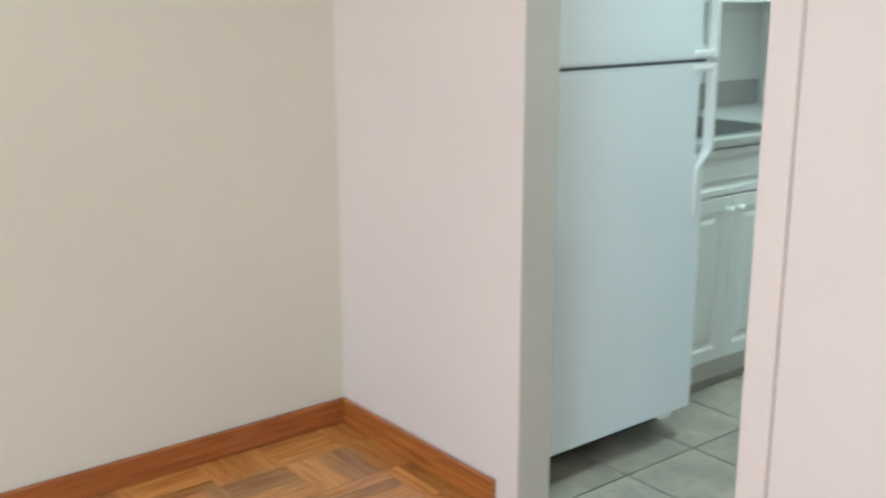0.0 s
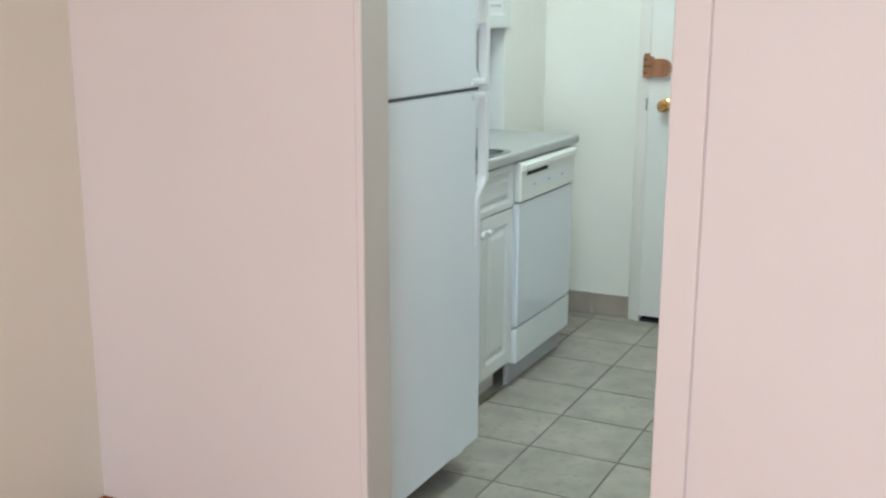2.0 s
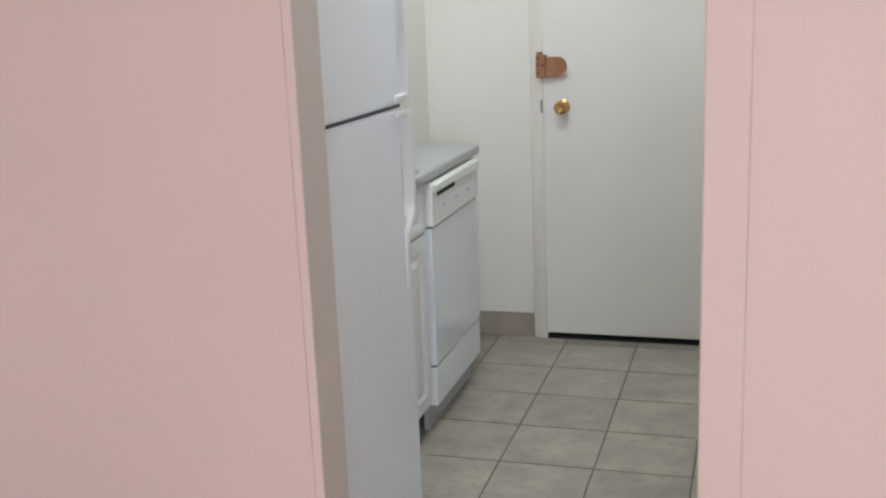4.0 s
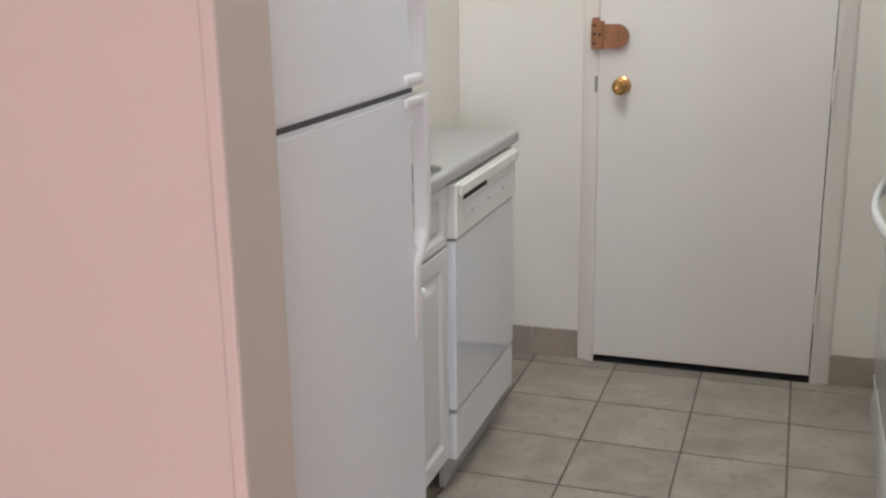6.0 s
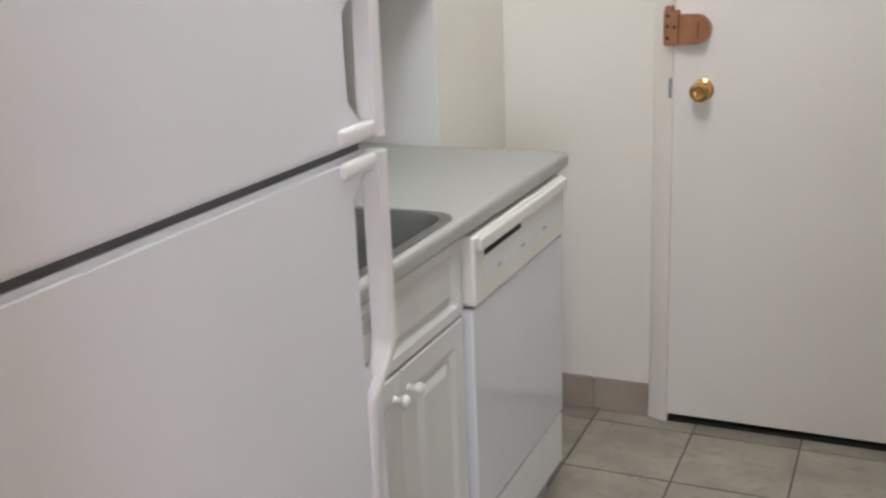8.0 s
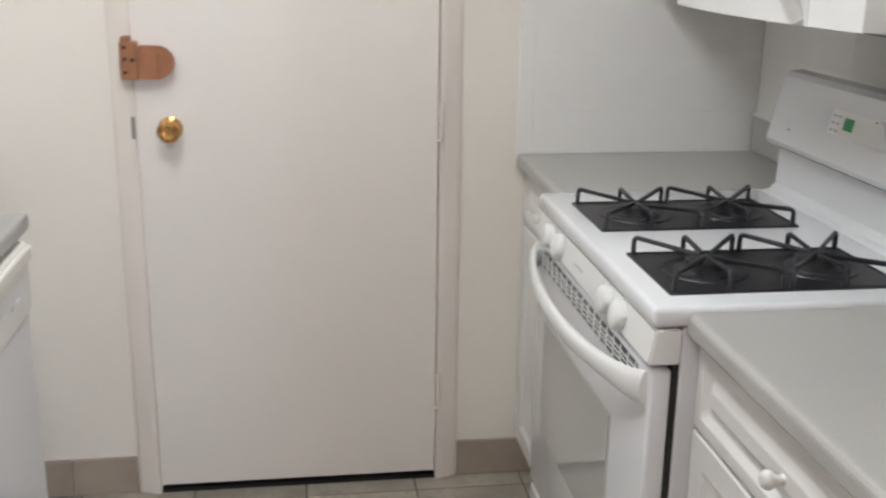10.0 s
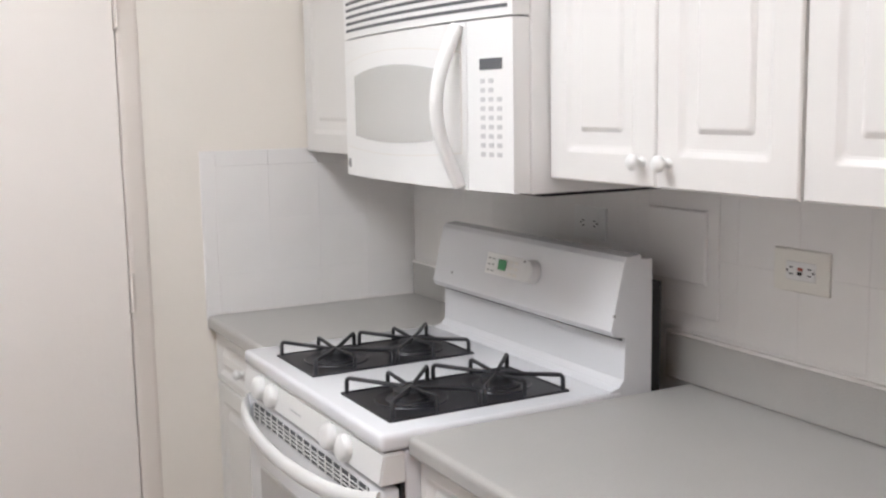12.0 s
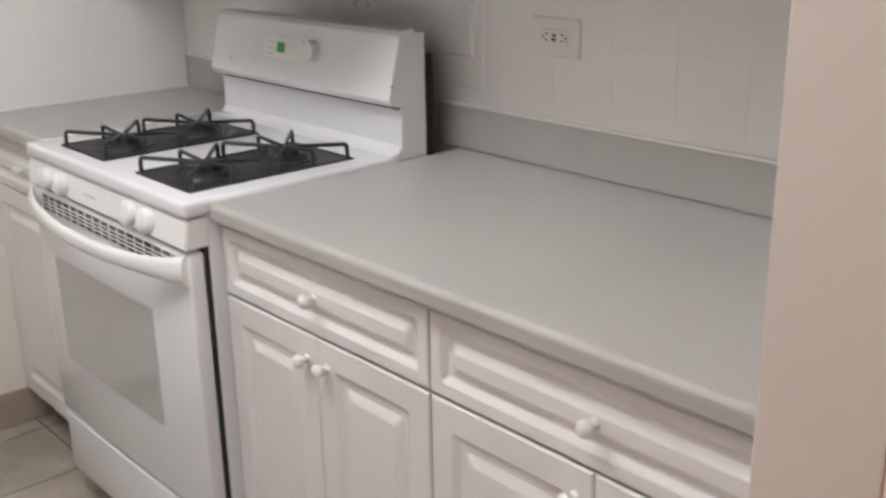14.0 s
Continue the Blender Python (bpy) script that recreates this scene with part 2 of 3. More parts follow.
def panel_front(w, h, rings, thick=0.02, x0=0.0, z0=0.0):
    """A routed front in the plane y = 0, looking to -y: rings are (inset, y)."""
    bm = bmesh.new()
    loops = []
    for inset, y in [(0, thick), (0, 0.003), (0.003, 0)] + rings:
        r = min(0.008, max(0.0, inset - 0.015), 0.45 * (min(w, h) - 2 * inset))
        ring = []
        for cx, cz, a0 in ((inset + r, inset + r, 180), (w - inset - r, inset + r, 270), (w - inset - r, h - inset - r, 0), (inset + r, h - inset - r, 90)):
            for k in range(4):
                a = radians(a0 + 30 * k)
                ring.append(bm.verts.new((x0 + cx + r * math.cos(a), y, z0 + cz + r * math.sin(a))))
        loops.append(ring)
    for a, b in zip(loops, loops[1:]):
        for k in range(16):
            bm.faces.new((a[k], a[(k + 1) % 16], b[(k + 1) % 16], b[k]))
    bm.faces.new(loops[-1])
    bm.faces.new(loops[0][::-1])
    bmesh.ops.remove_doubles(bm, verts=bm.verts, dist=0.00001)
    return bm


DOOR_RINGS = [(0.047, 0), (0.049, 0.0008), (0.059, 0.0068), (0.062, 0.0076), (0.072, 0.0078), (0.087, 0.0016), (0.090, 0.0006)]
WALL_RINGS = [(0.050, 0), (0.052, 0.0006), (0.060, 0.0046), (0.064, 0.0056), (0.086, 0.0058), (0.093, 0.0014), (0.096, 0.0006)]
DRAWER_RINGS = [(0.022, 0), (0.024, 0.001), (0.034, 0.0088), (0.037, 0.0096), (0.042, 0.0096), (0.055, 0.001), (0.057, 0.0004)]
KNOB = [(0.009, 0), (0.006, 0.003), (0.006, 0.010), (0.010, 0.014), (0.0128, 0.018), (0.0132, 0.023), (0.010, 0.028), (0.004, 0.030)]


def knob(x, z, parent, name="knob"):
    return smooth(part(name, lathe(KNOB, pose(x, 0, z, 90)), "white", parent, "round white ceramic knob"), 60)


def turned(x, y, z, side):
    """The base pose of a thing whose front looks to +x (left) or -x (right)."""
    return pose(x, y, z, 0, 0, 90 if side == "left" else -90)


# ---- structure ----
def wall(name, lo, hi, material, label=""):
    return structure(part(name, rbox(lo, hi), material, None), label)


T = 0.12
wall("wall_kitchen_west", (XL - T, YK, 0), (XL, YF + T, H), "kit_paint", "cream painted kitchen side wall")
wall("wall_kitchen_east", (XR, YK, 0), (XR + T, YF + T, H), "kit_paint", "cream painted kitchen side wall")
BX, BY = -2.125, 6.256
wall("wall_chase", (XL + 0.0005, BY, 0), (BX, YF - 0.0005, H), "kit_paint", "cream painted boxed-out corner beside the sink counter")
DTOP = 2.06
bm = rbox((XL, YF, 0), (DL - 0.01, YF + T, H))
rbox((DR + 0.01, YF, 0), (XR, YF + T, H), bm=bm)
rbox((DL - 0.01, YF, DTOP), (DR + 0.01, YF + T, H), bm=bm)
structure(part("wall_kitchen_north", bm, "kit_paint", None), "cream painted wall around the entry door")
OTOP = 2.08
bm = rbox((RXL - T, YR, 0), (OL, YK, H))
rbox((OR, YR, 0), (RXR + T, YK, H), bm=bm)
rbox((OL, YR, OTOP), (OR, YK, H), bm=bm)
structure(part("wall_between", bm, "room_paint", None), "pale warm painted wall with the kitchen opening")
wall("wall_room_west", (RXL - T, RYB - T, 0), (RXL, YR, H), "beige_paint", "beige painted living room wall")
wall("wall_room_east", (RXR, RYB - T, 0), (RXR + T, YR, H), "room_paint", "plain painted wall")
bm = rbox((RXL, RYB - T, 0), (RXR, RYB, 0.20))
rbox((RXL, RYB - T, 2.15), (RXR, RYB, H), bm=bm)
rbox((RXL, RYB - T, 0.20), (WX, RYB, 2.15), bm=bm)
rbox((WX + 1.55, RYB - T, 0.20), (RXR, RYB, 2.15), bm=bm)
structure(part("wall_room_south", bm, "room_paint", None), "plain painted wall with a window")
structure(part("ceiling", rbox((RXL - T, RYB - T, H), (RXR + T, YF + T, H + 0.1)), "ceiling", None), "flat white ceiling")

# lining and casing of the opening
for nm, x0, x1, c0, c1, g0 in (("trim_west", OL - 0.001, OL + 0.012, OL - 0.079, OL + 0.012, OL - 0.006), ("trim_east", OR - 0.012, OR + 0.001, OR - 0.012, OR + 0.0575, OR + 0.059)):
    structure(part(nm, rbox((x0, YR, 0), (x1, YK + 0.012, OTOP), 0.002), "shaded_lining_paint", None), "cream painted lining of the opening, its shade mixed into the colour")
    bm = rbox((c0, YR - (0.0009 if nm == "trim_west" else 0.013), 0), (g0 - 0.002 if nm == "trim_west" else c1, YR - 0.0005, OTOP + 0.055), 0.0 if nm == "trim_west" else 0.003)
    structure(part(nm, bm, "room_paint", None), "pale painted flat casing of the opening")
    structure(part(nm, rbox((g0 - 0.0015, YR - 0.0025, 0), (g0 + 0.001, YR - 0.0006, OTOP)), "seam", None), "dark open joint beside the casing")
    if nm == "trim_west":
        structure(part(nm, rbox((g0 + 0.001, YR - 0.006, 0), (c1, YR - 0.0005, OTOP), 0.0025), "room_paint", None), "pale painted edge bead of the opening")
structure(part("trim_head", rbox((OL - 0.055, YR - 0.009, OTOP + 0.001), (OR + 0.055, YR - 0.0005, OTOP + 0.054), 0.003), "trim_paint", None), "pale painted head casing")

# window behind the walker
wf = structure(new("window_1"), "white framed window letting in daylight")
bm = rbox((WX, RYB - 0.1, 0.20), (WX + 0.05, RYB - 0.04, 2.15))
for a in ((WX + 1.50, WX + 1.55), (WX + 0.75, WX + 0.80)):
    rbox((a[0], RYB - 0.1, 0.20), (a[1], RYB - 0.04, 2.15), bm=bm)
for a in ((0.20, 0.25), (2.10, 2.15)):
    rbox((WX + 0.05, RYB - 0.1, a[0]), (WX + 1.50, RYB - 0.04, a[1]), bm=bm)
part("window_frame", bm, "sash", wf)

# floors
structure(part("floor_kitchen_bed", rbox((XL, YR + 0.06, -0.06), (XR, YF + T, -0.004)), "grout", None), "dark grout between floor tiles")
structure(part("floor_room_bed", rbox((RXL, RYB, -0.06), (RXR, YR + 0.06, -0.004)), "subfloor", None), "wood bed under the parquet")

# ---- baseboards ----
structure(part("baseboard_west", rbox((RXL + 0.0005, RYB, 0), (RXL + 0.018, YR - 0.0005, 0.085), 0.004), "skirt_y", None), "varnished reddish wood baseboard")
structure(part("baseboard_north", rbox((RXL + 0.019, YR - 0.018, 0), (OL - 0.080, YR - 0.0005, 0.085), 0.004), "skirt", None), "varnished reddish wood baseboard")


# ---- entry door ----
def entry_door():
    y = 6.705
    d = structure(new("door_1"), "closed off-white flat entry door with brass knob")
    d.location = (DL, y, 0.045)
    w = DR - DL
    part("door_panel", rbox((0.001, 0, -0.014), (w - 0.0025, 0.04, DTOP - 0.05), 0.002), "door", d, "flat off-white painted door leaf")
    kb = lathe([(0.030, 0), (0.030, 0.004), (0.022, 0.008), (0.011, 0.012), (0.011, 0.028), (0.024, 0.036), (0.029, 0.046), (0.027, 0.056), (0.016, 0.060), (0.012, 0.058), (0.004, 0.059)], pose(0.082, 0, 0.971, 90), n=32)
    smooth(part("door_handle", kb, "brass", d, "round brass door knob with a rose"))
    for z in (0.185, 0.935, 1.68):
        hb = lathe([(0.006, 0), (0.006, 0.10)], pose(w + 0.004, -0.006, z), n=12)
        lathe([(0.0045, -0.006), (0.008, -0.003), (0.0045, 0)], pose(w, -0.005, z), hb, n=12)
        smooth(part("hinge", hb, "trim_paint", d, "painted over door hinge"))
    for nm, a, b in (("door_casing", DL - 0.062, DL - 0.001), ("door_casing", DR + 0.001, DR + 0.064)):
        out, inn = (a, b) if a < DL else (b, a)
        k = 1 if a < DL else -1
        prof = [(out, YF - 0.0005), (out, 6.734), (out + k * 0.010, 6.727), (inn - k * 0.016, 6.714), (inn - k * 0.004, 6.712), (inn, 6.715), (inn, YF - 0.0005)]
        structure(part(nm, prism(prof, "z", 0, DTOP + 0.06), "trim_paint", None), "off-white painted door casing with a sloped face")
    structure(part("door_casing", rbox((DL - 0.0005, 6.712, DTOP), (DR + 0.0005, YF - 0.0005, DTOP + 0.06), 0.004), "trim_paint", None), "off-white painted door casing")
    # dark slab for the shade under the leaf, dark sheet behind its edge gaps
    structure(part("threshold", rbox((DL, 6.72, -0.003), (DR, YF + T, 0.012), 0.003), "dark", None), "dark slab for the shade in the gap under the door")
    structure(part("door_stop", rbox((DL, 6.80, 0.012), (DR, 6.83, DTOP)), "dark", None), "unseen dark sheet that keeps the gaps round the door dark")
    # rim lock
    lk = thing("door_lock", pose(DL - 0.026, 6.70, 1.137), "tan brown surface rim lock on the entry door", "lock")
    bm = rbox((0.0, -0.020, 0.001), (0.042, 0.0135, 0.094), 0.004)
    rbox((0.004, -0.022, 0.092), (0.024, 0.0135, 0.106), 0.003, bm=bm)
    part("keeper", bm, "tan", lk, "tan lacquered strike box")
    prof = [(0.044, 0.004), (0.088, 0.004)] + [(0.088 + 0.040 * math.cos(a), 0.044 + 0.040 * math.sin(a)) for a in (radians(-80 + 20 * k) for k in range(9))] + [(0.088, 0.084), (0.044, 0.084)]
    part("lock_case", prism(prof, "y", -0.028, 0.004, r=0.0035), "tan", lk, "tan lock case with a rounded end")
    part("thumb_turn", rbox((0.090, -0.040, 0.020), (0.098, -0.026, 0.068), 0.003), "tan", lk)
    for x, z in ((0.012, 0.02), (0.012, 0.08), (0.03, 0.05), (0.012, 0.052)):
        part("screw", lathe([(0.0045, 0), (0.0045, 0.003)], pose(x, -0.020, z, 90), n=10), "dark", lk, "dark screw head")
    part("strike_plate", rbox((DL - 0.014, 6.7095, 0.99), (DL - 0.005, 6.7125, 1.045), 0.001), "steel", None)["kind"] = "structure"


entry_door()


# ---- fridge ----
def fridge():
    f = thing("fridge", turned(-1.612, 4.205, 0, "left"), "white top freezer refrigerator with long white handles standing beside the opening", "refrigerator")
    w, deep = 0.705, 0.77
    part("body", rbox((0.004, 0.075, 0.06), (w - 0.004, deep, 1.67), 0.006), "fridge", f)
    for nm, z0, z1, c0, c1 in (("fridge_door", 0.093, 1.195, 0.905, 1.160), ("freezer_door", 1.2045, 1.672, 1.238, 1.378)):
        # each door is scooped out at its edge behind the handle
        side = [(w, z0), (w, c0 - 0.015), (w - 0.055, c0 + 0.018), (w - 0.055, c1 - 0.014), (w, c1 + 0.015), (w, z1)]
        smooth(part(nm, prism([(0, z0)] + side + [(0, z1)], "y", 0, 0.062, r=0.007), "fridge", f), 40)
        part("gasket", rbox((0.012, 0.062, z0 + 0.01), (w - 0.072, 0.075, z1 - 0.01)), "grey", f)
    part("hinge_gap", rbox((0.01, 0.010, 1.194), (w - 0.01, 0.0615, 1.2055)), "grey", f, "dark gap between the two doors")
    part("kick_grille", rbox((0.03, 0.09, 0.03), (w - 0.03, 0.11, 0.09), 0.004), "dark", f)
    for x in (0.05, w - 0.08):
        smooth(part("foot", rbox((x - 0.03, 0.03, 0.060), (x + 0.03, 0.07, 0.094), 0.006), "white", f, "white hinge foot"), 40)
        part("roller", lathe([(0.02, 0), (0.02, 0.02)], pose(x, 0.20, 0.021, 0, 90), n=14), "dark", f)

    def strap(pts, widths, depths):
        """A moulded bar handle: points in width and height, with a width and a front and back depth at each."""
        bm = bmesh.new()
        rings = []
        for (x, z), wd, (front, back) in zip(pts, widths, depths):
            e = 0.3 * wd
            rings.append([bm.verts.new(p) for p in ((x - wd / 2, back, z), (x - wd / 2, front + 0.004, z), (x - wd / 2 + e, front, z), (x + wd / 2 - e, front, z), (x + wd / 2, front + 0.004, z), (x + wd / 2, back, z))])
        for a, b in zip(rings, rings[1:]):
            for k in range(6):
                bm.faces.new((a[k], a[(k + 1) % 6], b[(k + 1) % 6], b[k]))
        bm.faces.new(rings[0][::-1])
        bm.faces.new(rings[-1])
        return bm

    hb = w + 0.016
    low = strap([(hb, 1.190), (hb, 1.10), (hb, 0.945), (hb - 0.006, 0.925), (w - 0.030, 0.890), (w - 0.036, 0.875), (w - 0.038, 0.745), (w - 0.038, 0.728)],
                [0.025, 0.024, 0.024, 0.024, 0.024, 0.022, 0.020, 0.012], [(-0.012, 0.016)] * 4 + [(-0.012, 0.004), (-0.009, 0.001), (-0.006, 0.001), (-0.002, 0.001)])
    rbox((w - 0.075, -0.007, 1.170), (hb, 0.012, 1.191), 0.005, bm=low)
    smooth(part("handle", low, "handle", f, "long pale plastic pull handle"), 50)
    top = strap([(hb, 1.209), (hb, 1.30), (hb, 1.60)], [0.025, 0.024, 0.024], [(-0.012, 0.016)] * 3)
    rbox((w - 0.075, -0.007, 1.209), (hb, 0.012, 1.230), 0.005, bm=top)
    rbox((w - 0.050, -0.006, 1.385), (hb - 0.010, 0.010, 1.60), 0.003, bm=top)
    smooth(part("handle", top, "handle", f, "long pale plastic pull handle"), 50)


fridge()


# ---- cabinets ----
def base_cabinet(m, w, label, doors=2, zd=0.752, zk=0.698, ztop=0.888, depth=0.56, knobbed=True, group="base cabinets"):
    c = thing("base_cabinet", m, label, "cabinet", group)
    part("body", rbox((0, 0.0205, 0.10), (w, depth, ztop + 0.003 if knobbed else 0.735)), "carcass", c)
    part("toe_kick", rbox((0, 0.075, 0), (w, 0.09, 0.099)), "carcass", c)
    g = 0.0025
    d = part("drawer_front", panel_front(w - 2 * g, ztop - zd, DRAWER_RINGS, 0.02, g, zd), "cab", c, "white routed drawer front")
    if knobbed:
        knob(w / 2, (zd + ztop) / 2, d)
    dw = (w - g * (doors + 1)) / doors
    for j in range(doors):
        x = g + j * (dw + g)
        d = part("door", panel_front(dw, zd - 0.118, DOOR_RINGS, 0.02, x, 0.112), "cab", c, "white raised panel door")
        knob(x + (dw - 0.028 if j == 0 else 0.028), zk, d)
    return c


# right run: A next to the stove, B against the dividing wall, S beyond the stove
YA, YB = 5.480, 4.878
base_cabinet(turned(CR + 0.022, YA, 0, "right"), YA - YB, "white two door base cabinet with a drawer next to the stove")
base_cabinet(turned(CR + 0.022, YB, 0, "right"), 0.658, "white two door base cabinet beside the dividing wall")
base_cabinet(turned(CR + 0.022, YF - 0.002, 0, "right"), 0.498, "narrow white base cabinet between the stove and the far wall", doors=1)
base_cabinet(turned(CL - 0.022, 5.030, 0, "left"), 0.578, "white two door sink base cabinet beside the dishwasher", zd=0.716, zk=0.664, ztop=0.877, knobbed=False)


def counter_profile(front, back, side=1, CT=CT):
    """Depth and height of a post-formed worktop with its rounded nose."""
    r, t = 0.012, 0.038
    p = [(front + side * 0.006, CT - t)]
    for k in range(5):
        a = radians(180 + 0 - 22.5 * k)
        p.append((front + side * (r + r * math.cos(a)), CT - r + r * math.sin(a)))
    p.insert(1, (front, CT - t + 0.008))
    return p + [(back, CT), (back, CT - t)]


def worktop(name, front, back, y0, y1, label, hole=None, CT=CT):
    s = 1 if back > front else -1
    c = thing(name, pose(0, 0, 0), label, "countertop")
    if hole is None:
        part("top", prism(counter_profile(front, back, s, CT), "y", y0, y1), "counter", c)
    else:
        xa, xb, ya, yb = hole
        bm = bmesh.new()
        ys, xs = (y0, ya, yb, y1), (xa, xb, back)
        nose = counter_profile(front, xa, s)[:-2]
        cols = [[bm.verts.new((p[0], y, p[1])) for p in nose] for y in ys]
        top = [[bm.verts.new((x, y, CT)) for x in xs] for y in ys]
        low = [[bm.verts.new((x, y, CT - 0.038)) for x in xs] for y in ys]
        for k in range(3):
            a, b = cols[k], cols[k + 1]
            for q in range(len(nose) - 1):
                bm.faces.new((a[q], a[q + 1], b[q + 1], b[q]))
            bm.faces.new((a[-1], top[k][0], top[k + 1][0], b[-1]))
            bm.faces.new((a[0], b[0], low[k + 1][0], low[k][0]))
            bm.faces.new((top[k][2], low[k][2], low[k + 1][2], top[k + 1][2]))
            for q in range(2):
                if (k, q) != (1, 0):
                    for g in (top, low):
                        bm.faces.new((g[k][q], g[k][q + 1], g[k + 1][q + 1], g[k + 1][q]))
        ring = ((1, 0), (1, 1), (2, 1), (2, 0))
        for (a, b), (d, e) in zip(ring, ring[1:] + ring[:1]):
            bm.faces.new((top[a][b], top[d][e], low[d][e], low[a][b]))
        for k in (0, 3):
            bm.faces.new(cols[k] + top[k] + low[k][::-1])
        part("top", bm, "counter", c)
    return c


right = worktop("worktop", CR, XR - 0.001, YK + 0.001, 5.4765, "grey laminate worktop with rounded nose over the base cabinets", CT=CTR)
part("upstand", rbox((XR - 0.020, YK + 0.001, CTR + 0.0005), (XR - 0.001, 5.552, CTR + 0.098), 0.004), "counter", right, "grey laminate upstand")
far = worktop("worktop", CR, XR - 0.001, 6.238, YF - 0.0125, "short grey laminate worktop between stove and far wall", CT=CTR)
part("upstand", rbox((XR - 0.020, 6.245, CTR + 0.0005), (XR - 0.001, YF - 0.013, CTR + 0.098), 0.004), "counter", far, "grey laminate upstand")
SINK = (CL - 0.035, CL - 0.47, 5.03, 5.585)
left = worktop("worktop", CL, XL + 0.001, 4.922, 6.248, "grey laminate worktop with an inset sink", SINK)
part("upstand", rbox((XL + 0.001, 4.922, CT + 0.0005), (XL + 0.020, 6.247, CT + 0.10), 0.003), "counter", left)

for a, b in (((XR - 0.0215, YK + 0.002, CTR + 0.0975), (XR - 0.0085, 5.551, CTR + 0.1035)), ((XR - 0.0215, 6.246, CTR + 0.0975), (XR - 0.0085, YF - 0.014, CTR + 0.1035)), ((CR + 0.012, YF - 0.0135, CTR + 0.0002), (XR - 0.0205, YF - 0.0090, CTR + 0.005))):
    structure(part("caulk_bead", rbox(a, b, 0.0015), "caulk", None), "white caulk bead along the worktop")

# sink
xa, xb, ya, yb = SINK
sk = thing("sink", pose(0, 0, 0), "stainless steel basin set into the grey worktop", "sink")
bm = bmesh.new()
rings = []
for inset, z in ((-0.018, CT + 0.0008), (-0.018, CT + 0.004), (0.0, CT + 0.004), (0.006, CT - 0.01), (0.012, CT - 0.15), (0.04, CT - 0.17)):
    r = 0.055
    ring = []
    for cx, cy, a0 in ((xb + inset + r, ya + inset + r, 180), (xa - inset - r, ya + inset + r, 270), (xa - inset - r, yb - inset - r, 0), (xb + inset + r, yb - inset - r, 90)):
        ring += [bm.verts.new((cx + r * math.cos(radians(a0 + 18 * k)), cy + r * math.sin(radians(a0 + 18 * k)), z)) for k in range(6)]
    rings.append(ring)
for a, b in zip(rings, rings[1:]):
    for k in range(24):
        bm.faces.new((a[k], a[(k + 1) % 24], b[(k + 1) % 24], b[k]))
bm.faces.new(rings[-1])
smooth(part("basin", bm, "steel", sk), 40)
part("drain", lathe([(0.04, 0), (0.04, 0.003), (0.02, 0.003)], pose((xa + xb) / 2, (ya + yb) / 2, CT - 0.1695)), "dark", sk)


# ---- dishwasher ----
def dishwasher():
    w = 0.592
    d = thing("dishwasher", turned(CL - 0.004, 5.611, 0, "left"), "white built-in dishwasher with a cream control panel", "dishwasher")
    part("body", rbox((0.004, 0.03, 0.10), (w - 0.004, 0.54, 0.87)), "white", d)
    part("door", rbox((0.003, 0, 0.245), (w - 0.003, 0.028, 0.722), 0.004), "enamel", d, "glossy white door panel")
    cp = part("control_panel", rbox((0.002, -0.008, 0.728), (w - 0.002, 0.03, 0.876), 0.007), "plastic", d, "cream control panel")
    part("latch_slot", rbox((0.055, -0.0092, 0.824), (0.27, -0.0078, 0.838)), "dark", cp, "dark latch recess")
    part("handle_lip", rbox((0.012, -0.020, 0.842), (w - 0.012, -0.0075, 0.872), 0.006), "plastic", cp)
    part("label_field", rbox((0.05, -0.0092, 0.765), (w - 0.05, -0.0078, 0.812)), "white", cp, "pale printed button field")
    for k in range(9):
        part("button", rbox((0.07 + 0.05 * k, -0.0106, 0.778), (0.092 + 0.05 * k, -0.0092, 0.786), 0.0005), "key" if k % 3 == 1 else "white", cp)
    part("kick_panel", rbox((0.003, 0.002, 0.098), (w - 0.003, 0.03, 0.236), 0.004), "white", d)
    part("toe_kick", rbox((0.020, 0.045, 0.0), (w - 0.004, 0.06, 0.10)), "kick", d)


dishwasher()


